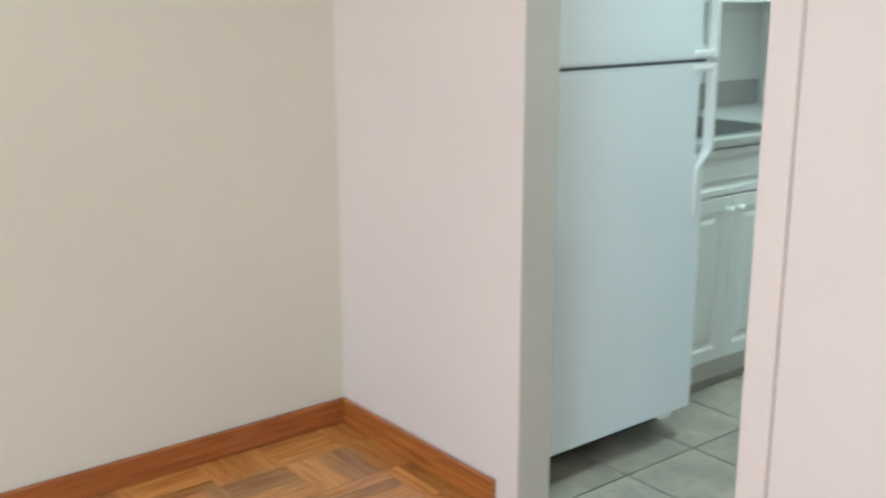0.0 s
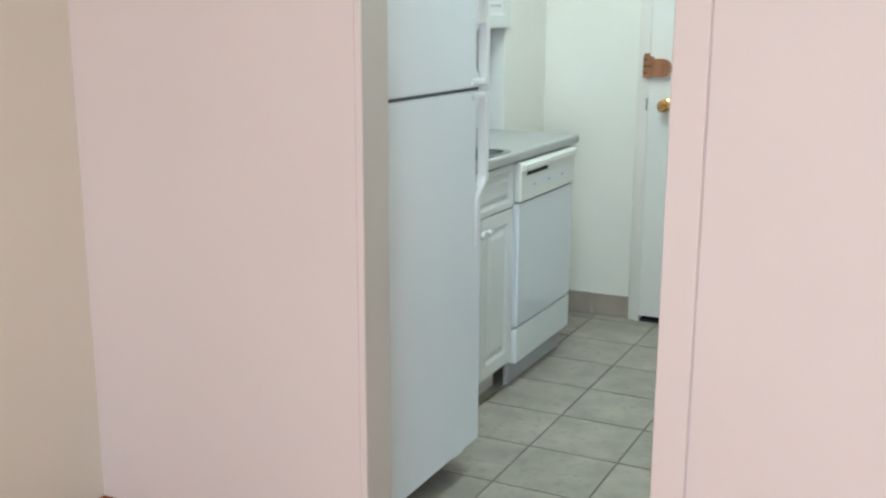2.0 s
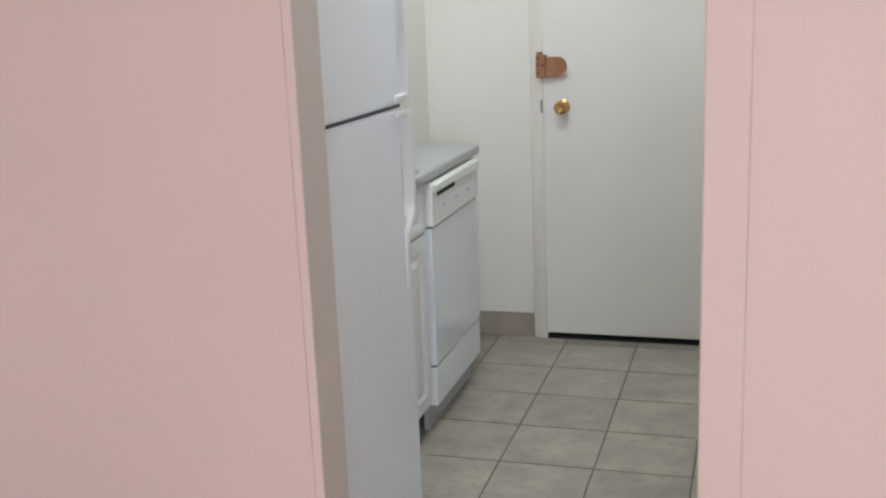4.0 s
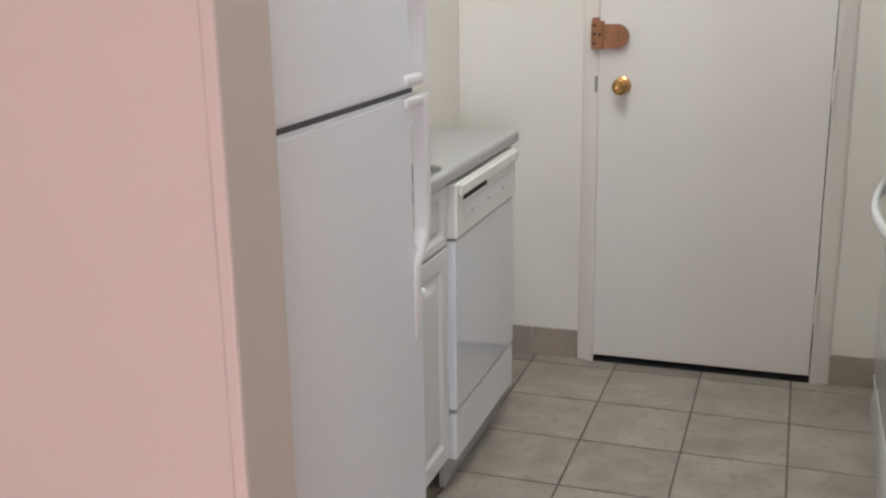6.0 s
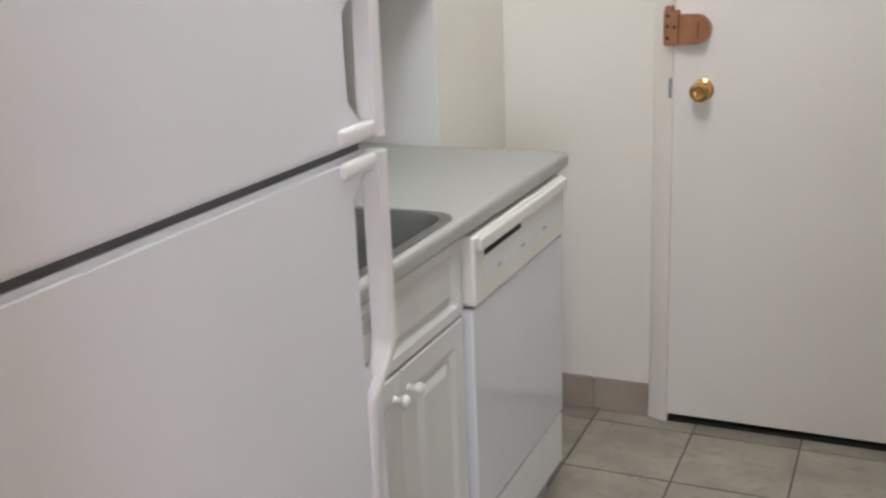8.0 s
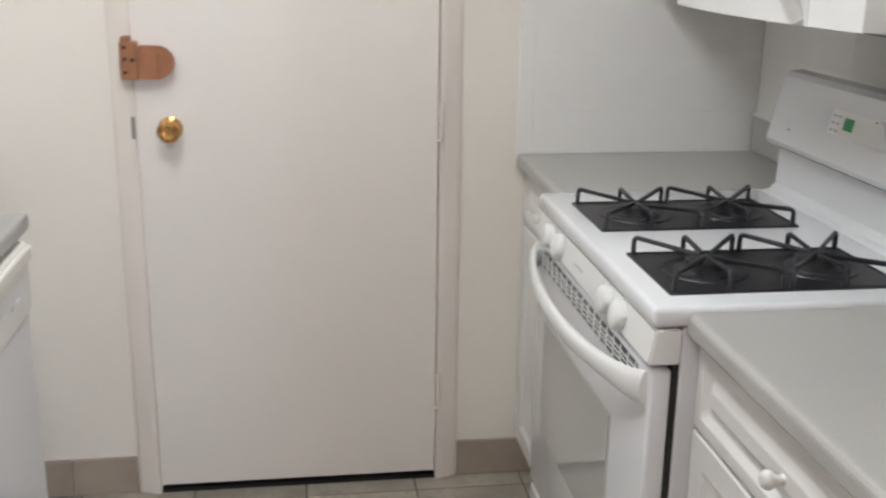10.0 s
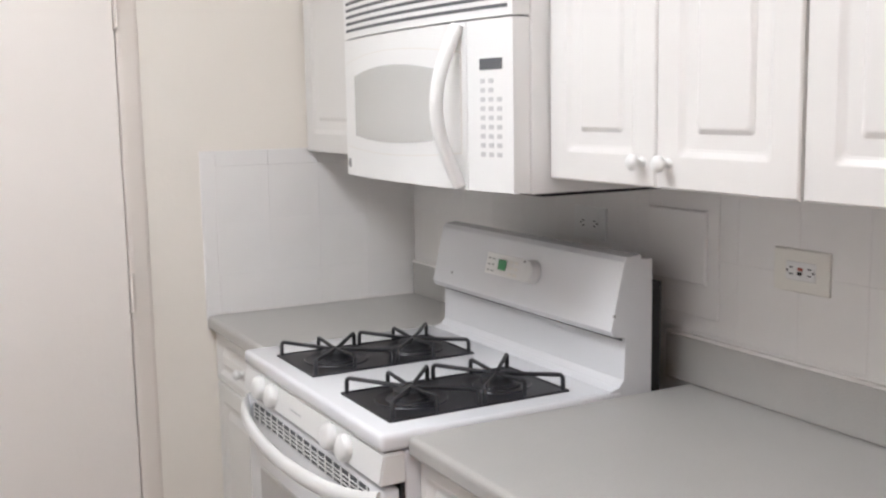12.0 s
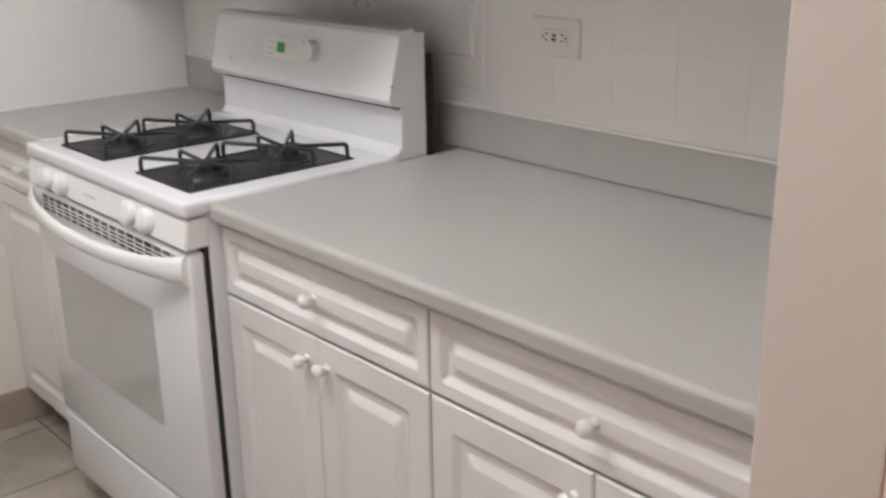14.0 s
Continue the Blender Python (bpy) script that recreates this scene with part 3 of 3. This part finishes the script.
# ---- stove ----
def stove():
    w = 0.762
    s = thing("stove", turned(-0.668, 6.240, 0.006, "right"), "white freestanding gas stove with black grates and a slanted back panel", "stove")
    part("body", rbox((0.002, 0.018, 0.05), (w - 0.002, 0.56, 0.905), 0.003), "enamel", s)
    # black filler box paints the shade of the recess behind the oven door
    part("door_seal", rbox((0.006, 0.0085, 0.06), (w - 0.006, 0.0175, 0.845)), "dark", s, "black filler for the shaded gap behind the oven door")
    for x in (0.05, w - 0.05):
        part("foot", lathe([(0.018, 0), (0.018, 0.056)], pose(x, 0.10, -0.006), n=12), "dark", s)
    smooth(part("cooktop", rbox((0, -0.030, 0.906), (w, 0.50, 0.940), 0.010, 3), "enamel", s, "white enamel cooktop"), 40)
    part("control_fascia", prism([(-0.024, 0.904), (0.0175, 0.904), (0.0175, 0.846), (-0.034, 0.846)], "x", 0.001, w - 0.001, r=0.003), "white", s, "slanted white control fascia")
    for x in (0.118, 0.202, 0.532, 0.608):
        kb = lathe([(0.0265, 0), (0.0265, 0.006), (0.0255, 0.012), (0.022, 0.016), (0.010, 0.0175), (0.003, 0.0178)], pose(x, -0.030, 0.874, 80), n=28)
        smooth(part("burner_knob", kb, "white", s, "white burner control knob"), 50)
        part("print", rbox((x - 0.004, -0.0275, 0.898), (x + 0.004, -0.0262, 0.901)), "ink", s)
    part("print", rbox((0.31, -0.0315, 0.871), (0.37, -0.0303, 0.8735)), "key", s)
    dz0, dz1 = 0.248, 0.838
    od = smooth(part("oven_door", rbox((0.004, -0.028, dz0), (w - 0.004, 0.008, dz1), 0.008, 3), "enamel", s, "white oven door"), 40)
    wp = panel_front(0.49, 0.272, [(0.004, -0.001)], 0.003, 0.092, 0.410)
    for v in wp.verts:
        v.co.y -= 0.0305
    part("window", wp, "glass", od, "grey oven window glass")
    part("vent_plate", rbox((0.06, -0.0300, 0.790), (w - 0.06, -0.0275, 0.826)), "grey", od, "vent grille at the top of the door")
    for k in range(17):
        x = 0.062 + k * (w - 0.128) / 16
        part("vent_bar", rbox((x, -0.0318, 0.789), (x + 0.0045, -0.0299, 0.827)), "white", od)
    for z in (0.7975, 0.8065, 0.8155):
        part("vent_bar", rbox((0.064, -0.0315, z), (w - 0.064, -0.0301, z + 0.0025)), "white", od)
    # bowed bar handle with a deep oval section
    bm = bmesh.new()
    rings = []
    for k in range(29):
        u = k / 28
        x = 0.012 + (w - 0.024) * u
        e = math.sin(math.pi * u)
        y = -0.030 - 0.056 * e ** 0.6
        z = 0.804 - 0.010 * e
        tall = 0.018 + 0.013 * (1 - e) ** 3
        rings.append([bm.verts.new((x, y + 0.010 * math.cos(a), z + tall * math.sin(a))) for a in (2 * math.pi * q / 12 for q in range(12))])
    for a, b in zip(rings, rings[1:]):
        for k in range(12):
            bm.faces.new((a[k], a[(k + 1) % 12], b[(k + 1) % 12], b[k]))
    bm.faces.new(rings[0])
    bm.faces.new(rings[-1][::-1])
    smooth(part("handle", bm, "white", od, "wide bowed white oven handle"), 60)
    smooth(part("drawer", rbox((0.004, -0.026, 0.072), (w - 0.004, 0.008, 0.238), 0.008, 3), "enamel", s, "white storage drawer"), 40)
    # back guard
    dy = 0.016
    prof = [(0.455, 0.941), (0.476, 0.946), (0.487, 0.960), (0.490, 1.045), (0.462, 1.050), (0.455, 1.062), (0.487, 1.196), (0.494, 1.206), (0.525, 1.209), (0.530, 1.200), (0.556, 1.198), (0.556, 0.90), (0.455, 0.90)]
    prof = [(a + dy, b) for a, b in prof]
    bg = part("back_guard", prism(prof, "x", 0.022, w - 0.004, r=0.0), "enamel", s, "white slanted back panel with clock")
    # added dark block: stands for the shade in the gap behind the guard
    part("back_cover", rbox((0.05, 0.5725, 0.05), (w - 0.010, 0.600, 1.150)), "dark", s, "dark block for the shade between the stove and the wall")
    # thin dark strip paints the shade below the panel's overhang
    part("shadow_gap", rbox((0.036, 0.4995, 1.0395), (w - 0.012, 0.5065, 1.0465)), "grey", bg, "dark strip for the shade under the slanted panel")
    tilt = pose(0.390, 0.4725 + dy, 1.136, -13.5)

    def face(lo, hi, nm, ma, lab="", r=0.001):
        o = part(nm, rbox(lo, hi, r), ma, bg, lab)
        o.matrix_local = tilt
        return o
    face((-0.128, -0.0022, -0.024), (0.044, -0.0002, 0.026), "clock_plate", "white", "pale clock panel")
    face((-0.074, -0.0036, -0.010), (-0.040, -0.0021, 0.014), "clock_display", "lcd", "small green clock display")
    for k in range(2):
        for j in range(3):
            face((-0.028 + 0.022 * k, -0.0032, -0.019 + 0.014 * j), (-0.014 + 0.022 * k, -0.0021, -0.012 + 0.014 * j), "button", "plastic")
            face((-0.118 + 0.018 * k, -0.0032, -0.017 + 0.014 * j), (-0.110 + 0.018 * k, -0.0021, -0.014 + 0.014 * j), "button", "ink")
    for z in (-0.012, 0.002, 0.016):
        face((0.029, -0.0034, z), (0.036, -0.0021, z + 0.007), "print", "dark")
    kb = lathe([(0.027, 0), (0.027, 0.008), (0.022, 0.020), (0.005, 0.021)], pose(0.070, -0.0002, 0.002, 90), n=28)
    o = smooth(part("oven_knob", kb, "white", bg, "round white oven control knob"), 50)
    o.matrix_local = tilt
    for x in (-0.28, 0.37):
        o = part("screw", lathe([(0.0035, 0), (0.003, 0.0015)], pose(x, 0, -0.045, 90), n=12), "ink", bg, "small grey screw")
        o.matrix_local = tilt
    # burners: wells run from front to back, two burners in each
    for bx in (0.222, 0.595):
        b0, b1, y0, y1 = bx - 0.112, bx + 0.112, 0.014, 0.408
        part("burner_pan", prism([(b0, y0), (b1, y0), (b1, y1), (b0, y1)], "z", 0.9395, 0.9425), "pan", s, "black enamel burner well")
        bm = bmesh.new()
        for lo, hi in (((b0, y0), (b0 + 0.006, y1)), ((b1 - 0.006, y0), (b1, y1)), ((b0 + 0.006, y0), (b1 - 0.006, y0 + 0.006)), ((b0 + 0.006, y1 - 0.006), (b1 - 0.006, y1))):
            rbox((*lo, 0.9426), (*hi, 0.9445), 0.001, 1, bm=bm)
        part("well_rim", bm, "pan", s)
        for by in (0.114, 0.308):
            smooth(part("burner", lathe([(0.050, 0), (0.048, 0.004), (0.036, 0.007), (0.034, 0.014), (0.034, 0.020), (0.028, 0.024), (0.008, 0.025)], pose(bx, by, 0.9426), n=28), "black", s, "round black gas burner"), 40)
            smooth(part("drip_bowl", lathe([(0.072, 0), (0.070, 0.0025), (0.062, 0.001), (0.056, 0.0005)], pose(bx, by, 0.9426), n=32), "pan", s, "shiny black drip bowl"), 40)
            g = bmesh.new()
            hx, hy, zt = 0.104, 0.093, 0.974
            for px in (-1, 1):
                for py in (-0.97, 0.0, 0.97):
                    d = math.hypot(px * hx, py * hy)
                    ux, uy = px * hx / d, py * hy / d
                    tube(bent([(bx + px * hx, by + py * hy, 0.943), (bx + px * hx, by + py * hy, zt), (bx + ux * 0.012, by + uy * 0.012, zt - 0.007)], 0.010), 0.0046, g, n=6)
            lathe([(0.013, -0.010), (0.014, -0.003), (0.008, 0)], pose(bx, by, zt - 0.004), g, n=10)
            smooth(part("grate", g, "black", s, "black wire burner grate"), 60)


stove()


# ---- wall cabinets and microwave ----
def wall_cabinet(y_far, w, z0, z1, front, doors, label):
    c = thing("wall_cabinet", turned(front, y_far, z0, "right"), label, "cabinet", "wall cabinets")
    h = z1 - z0
    deep = XR - front - 0.001
    part("body", rbox((0, 0.0205, 0), (w, deep, h)), "cab", c)
    g = 0.0025
    dw = (w - g * (doors + 1)) / doors
    for j in range(doors):
        x = g + j * (dw + g)
        d = part("door", panel_front(dw, h - 0.004, WALL_RINGS, 0.02, x, 0.002), "cab", c, "white raised panel door")
        knob(x + (dw - 0.03 if j % 2 == 0 else 0.03), 0.042, d)
    return c


UF = -0.348
wall_cabinet(5.472, 0.590, 1.374, 2.15, UF, 2, "white two door wall cabinet above the worktop")
wall_cabinet(4.880, 0.674, 1.374, 2.15, UF, 2, "white two door wall cabinet beside the dividing wall")
wall_cabinet(YF - 0.009, 0.492, 1.384, 2.15, UF + 0.018, 1, "narrow white wall cabinet next to the microwave")
wall_cabinet(6.236, 0.760, 1.785, 2.15, UF, 2, "short white wall cabinet above the microwave")


def microwave():
    w, h = 0.752, 0.434
    m = thing("microwave", turned(-0.405, 6.226, 1.347, "right"), "white over-the-range microwave with a bowed handle", "microwave")
    part("body", rbox((0, 0.02, 0), (w, XR + 0.405 - 0.002, h), 0.004), "white", m)
    part("bottom_plate", rbox((0.006, 0.045, -0.005), (w - 0.001, 0.40, -0.0002)), "dark", m, "black underside plate")
    bow = lambda x: -0.034 * math.sin(math.pi * min(1, max(0, x / w))) ** 0.8 - 0.016

    def curved(x0, x1, z0, z1, off, thick, nm, ma, lab="", parent=m, top=None, n=20):
        bm = bmesh.new()
        cols = []
        for k in range(n + 1):
            x = x0 + (x1 - x0) * k / n
            y = bow(x)
            zt = z1 if top is None else z1 - top * (2 * k / n - 1) ** 2
            zb = z0 if top is None else z0 + top * 0.6 * (2 * k / n - 1) ** 2
            cols.append([bm.verts.new(p) for p in ((x, y - off, zb), (x, y - off, zt), (x, y - off + thick, zt), (x, y - off + thick, zb))])
        for a, b in zip(cols, cols[1:]):
            for k in range(4):
                bm.faces.new((a[k], a[(k + 1) % 4], b[(k + 1) % 4], b[k]))
        bm.faces.new(cols[0])
        bm.faces.new(cols[-1][::-1])
        return smooth(part(nm, bm, ma, parent, lab), 40)
    door = curved(0.002, w * 0.8215, 0.004, 0.318, 0, 0.035, "door", "white", "white microwave door")
    curved(0.012, w * 0.800, 0.0605, 0.2835, 0.0009, 0.003, "surround_line", "carcass", "", door, top=0.020)
    curved(0.014, w * 0.798, 0.062, 0.282, 0.0016, 0.003, "window_surround", "white", "", door, top=0.020)
    curved(0.0955, w * 0.702, 0.0865, 0.2515, 0.0026, 0.003, "window_gasket", "key", "", door, top=0.018)
    curved(0.097, w * 0.700, 0.088, 0.250, 0.0035, 0.003, "window", "mwglass", "grey screened window", door, top=0.018)
    pn = curved(w * 0.8245, w - 0.002, 0.004, 0.318, 0, 0.035, "control_panel", "white", "white keypad panel")
    curved(0.002, w - 0.002, 0.3215, h - 0.004, 0, 0.035, "vent_panel", "white", "white vent panel")
    for k in range(5):
        curved(0.03, w - 0.015, 0.336 + 0.0155 * k, 0.3425 + 0.0155 * k, 0.0008, 0.001, "vent_slot", "grey", "dark vent slot")
    curved(0.660, 0.722, 0.228, 0.248, 0.0015, 0.002, "display", "grey", "dark display", pn, n=3)
    for r in range(9):
        for c in range(3):
            if r < 2 and c == 2:
                continue
            x = 0.661 + c * 0.0235
            z = 0.203 - r * 0.0168
            curved(x, x + 0.013, z, z + 0.0085, 0.0008, 0.001, "key", "key", "small grey key print", pn, n=1)
    hx = w * 0.793
    path = [(hx, bow(hx) - 0.004 - 0.048 * math.sin(math.pi * k / 14), 0.012 + 0.300 * k / 14) for k in range(15)]
    smooth(part("handle", tube(path, 0.0135, n=12), "white", m, "bowed vertical white handle"), 60)
    part("badge", lathe([(0.011, 0), (0.011, 0.0015)], pose(0.034, bow(0.034) + 0.0005, 0.032, 90), n=18), "ink", m, "round grey badge")


microwave()


# left wall cabinet above the sink
c = thing("wall_cabinet", turned(XL + 0.30, 5.15, 1.353, "left"), "white wall cabinet above the sink", "cabinet", "wall cabinets")
part("body", rbox((0, 0.0205, 0), (1.10, 0.298, 0.80)), "cab", c)
for j in range(3):
    d = part("door", panel_front(0.362, 0.796, WALL_RINGS, 0.02, 0.003 + 0.366 * j, 0.002), "cab", c, "white raised panel door")
    knob(0.035 + 0.366 * j, 0.045, d)


# ---- outlets and plates on the east wall ----
def outlet(y, z, w, h, label, red=False):
    o = thing("wall_outlet", turned(XR - 0.0125, y + w / 2, z - h / 2, "right"), label, "outlet", "outlets")
    part("plate", rbox((0, 0, 0), (w, 0.006, h), 0.003), "plastic" if red else "white", o)
    cx, cz = w / 2, h / 2
    part("socket_face", rbox((cx - 0.034, -0.002, cz - 0.017), (cx + 0.034, 0.002, cz + 0.017), 0.002), "white", o)
    for s in (-1, 1):
        for dz in (-0.006, 0.006):
            part("slot", rbox((cx + s * 0.021 - 0.004, -0.0026, cz + dz - 0.0012), (cx + s * 0.021 + 0.004, -0.0019, cz + dz + 0.0012)), "dark", o, "dark socket slot")
        part("slot", lathe([(0.0025, 0), (0.0025, 0.0006)], pose(cx + s * 0.030, -0.0019, cz, 90), n=10), "dark", o, "dark socket slot")
    if red:
        part("test_button", rbox((cx - 0.005, -0.004, cz + 0.001), (cx + 0.006, -0.002, cz + 0.007), 0.001), "red", o, "red test button")
        part("test_button", rbox((cx - 0.006, -0.004, cz - 0.007), (cx + 0.004, -0.002, cz - 0.001), 0.001), "dark", o, "black reset button")


outlet(5.828, 1.236, 0.122, 0.078, "white double outlet plate above the stove")
outlet(5.200, 1.206, 0.130, 0.079, "cream double outlet plate with test buttons above the worktop", True)
pl = thing("access_panel", turned(XR - 0.0105, 5.618, 1.085, "right"), "white painted access panel on the kitchen wall", "panel")
part("cover", panel_front(0.177, 0.150, [(0.006, -0.0005)], 0.014, 0.0, 0.059), "walltile", pl)
for v in bpy.data.meshes["cover"].vertices:
    v.co.y -= 0.005
part("backing", rbox((-0.004, 0.0008, -0.008), (0.208, 0.010, 0.288), 0.002), "walltile", pl)

# ---- ceiling lamp ----
cl = thing("ceiling_lamp", pose(-1.42, 5.3, H), "white kitchen ceiling lamp with a long diffuser", "lamp")
part("lamp_base", rbox((-0.28, -0.62, -0.035), (0.28, 0.62, -0.0005), 0.006), "white", cl)
part("diffuser", rbox((-0.26, -0.60, -0.09), (0.26, 0.60, -0.036), 0.02), "lamp", cl)

# ---- tiles and parquet ----
north = structure(new("backsplash"), "white glazed wall tiles")
TS = 0.152


def wall_tiles(parent, origin, across, nx, nz, thick):
    """Square glazed tiles on a wall: across and thick are unit ways."""
    a, t = Vector(across), Vector(thick)
    me = None
    for i in range(nx):
        for j in range(nz):
            if me is None:
                bm = rbox((0.0004, 0, 0.0004), (TS - 0.0004, 0.0075, TS - 0.0004), 0.0006, 1)
                me = bpy.data.meshes.new("wall_tile")
                bm.to_mesh(me)
                bm.free()
                me.materials.append(M["walltile"])
            o = new("tile", me)
            o.parent = parent
            p = Vector(origin) + a * i * TS + Vector((0, 0, 1)) * j * TS
            m = Matrix.Identity(4)
            m.col[0].xyz, m.col[1].xyz, m.col[2].xyz, m.col[3].xyz = a, t, (0, 0, 1), p
            o.matrix_world = m


Z0 = 1.3505 - 3 * TS
part("tile_bed", rbox((-0.645, YF - 0.006, CT), (XR - 0.0065, YF - 0.0005, Z0 + 3 * TS + 0.045)), "wallgrout", north)
wall_tiles(north, (-0.603, YF - 0.0070, Z0), (1, 0, 0), 4, 3, (0, 1, 0))
part("edge_tile", rbox((-0.643, YF - 0.0085, Z0), (-0.605, YF - 0.0005, Z0 + 3 * TS + 0.044), 0.002), "walltile", north, "narrow white edge tile")
for k in range(4):
    part("edge_tile", rbox((-0.602 + k * TS, YF - 0.0085, Z0 + 3 * TS + 0.001), (-0.604 + (k + 1) * TS, YF - 0.0005, Z0 + 3 * TS + 0.044), 0.002), "walltile", north, "narrow white edge tile")
part("tile_bed", rbox((XR - 0.006, YK + 0.001, CT), (XR - 0.0005, YF - 0.0005, 1.39)), "wallgrout", north)
wall_tiles(north, (XR - 0.0068, YF - 0.009, Z0), (0, -1, 0), 16, 3, (1, 0, 0))
part("tile_bed", rbox((XL + 0.0005, 4.93, CT), (XL + 0.006, BY - 0.0005, 1.36)), "wallgrout", north)
wall_tiles(north, (XL + 0.008, BY - 8 * TS - 0.01, 1.313 - 3 * TS), (0, 1, 0), 8, 3, (-1, 0, 0))
part("tile_bed", rbox((XL + 0.0065, BY - 0.006, CT), (BX, BY - 0.0005, 1.352)), "wallgrout", north)
wall_tiles(north, (BX - TS, BY - 0.008, 1.313 - 3 * TS), (1, 0, 0), 1, 3, (0, 1, 0))
part("edge_tile", rbox((XL + 0.009, BY - 0.0085, CT + 0.001), (BX - TS - 0.001, BY - 0.0005, 1.313), 0.002), "walltile", north, "narrow white edge tile")
part("edge_tile", rbox((XL + 0.009, BY - 0.0085, 1.314), (BX, BY - 0.0005, 1.352), 0.002), "walltile", north, "narrow white edge tile")

kf = structure(new("floor"), "grey beige ceramic floor tiles")
P, TX, TY = 0.305, -1.22, 6.35


def clipped(x0, x1, y0, y1, me_name, material, z0=-0.0035, z1=0.0):
    bm = rbox((x0, y0, z0), (x1, y1, z1))
    me = bpy.data.meshes.new(me_name)
    bm.to_mesh(me)
    bm.free()
    me.materials.append(M[material])
    return me


for i in range(-5, 6):
    for j in range(-8, 3):
        x0, y0 = TX + i * P, TY + j * P
        a, b = max(x0, XL) + 0.003, min(x0 + P, XR) - 0.003
        c0, d0 = max(y0, YR + 0.06) + 0.003, min(y0 + P, YF) - 0.003
        if b - a < 0.02 or d0 - c0 < 0.015:
            continue
        o = new("tile", clipped(a - x0, b - x0, c0 - y0, d0 - y0, "floor_tile", "tile"))
        o.parent, o.location = kf, (x0, y0, 0)

pf = structure(new("parquet_floor"), "varnished oak block parquet")
S = 0.215
BX0, BY0 = RXL - 0.035, YR - 0.118     # corner of the first full block
strip = clipped(0.0004, S - 0.0004, 0.0004, S / 4 - 0.0004, "strip", "oak", -0.0038, 0.0)
for i in range(20):
    for j in range(-1, 22):
        x0, y0 = BX0 + i * S, BY0 - (j + 1) * S
        if x0 + S > RXR + T or y0 < RYB - T:
            continue
        near = x0 < -1.3 and y0 > 3.0
        if near:
            for k in range(2 if j < 0 else 4):
                o = new("strip", strip)
                o.parent = pf
                o.matrix_world = pose(x0, y0 + k * S / 4, 0) if j < 0 or (i + j) % 2 else pose(x0 + (k + 1) * S / 4, y0, 0, 0, 0, 90)
bm = bmesh.new()
for i in range(20):
    for j in range(-1, 22):
        x0, y0 = BX0 + i * S, BY0 - (j + 1) * S
        if x0 + S > RXR + T or y0 < RYB - T or (x0 < -1.3 and y0 > 3.0):
            continue
        rbox((x0 + 0.0004, y0 + 0.0004, -0.0038), (x0 + S - 0.0004, y0 + (S / 2 if j < 0 else S) - 0.0004, 0), bm=bm)
tagged(part("parquet_blocks", bm, "oak", pf), "varnished oak blocks", kind="stuff")
structure(part("threshold_strip", rbox((OL + 0.013, YR - 0.0100, -0.0035), (OR - 0.013, YR + 0.058, 0.003), 0.001), "skirt", None), "wood strip in the opening")

base = structure(new("baseboard_tiles"), "beige ceramic baseboard tiles")
for x0, x1 in ((BX + 0.001, -1.849), (-1.846, DL - 0.063), (DR + 0.065, CR + 0.09)):
    part("tile", rbox((x0, YF - 0.012, 0.001), (x1, YF - 0.0006, 0.107), 0.002), "basetile", base)
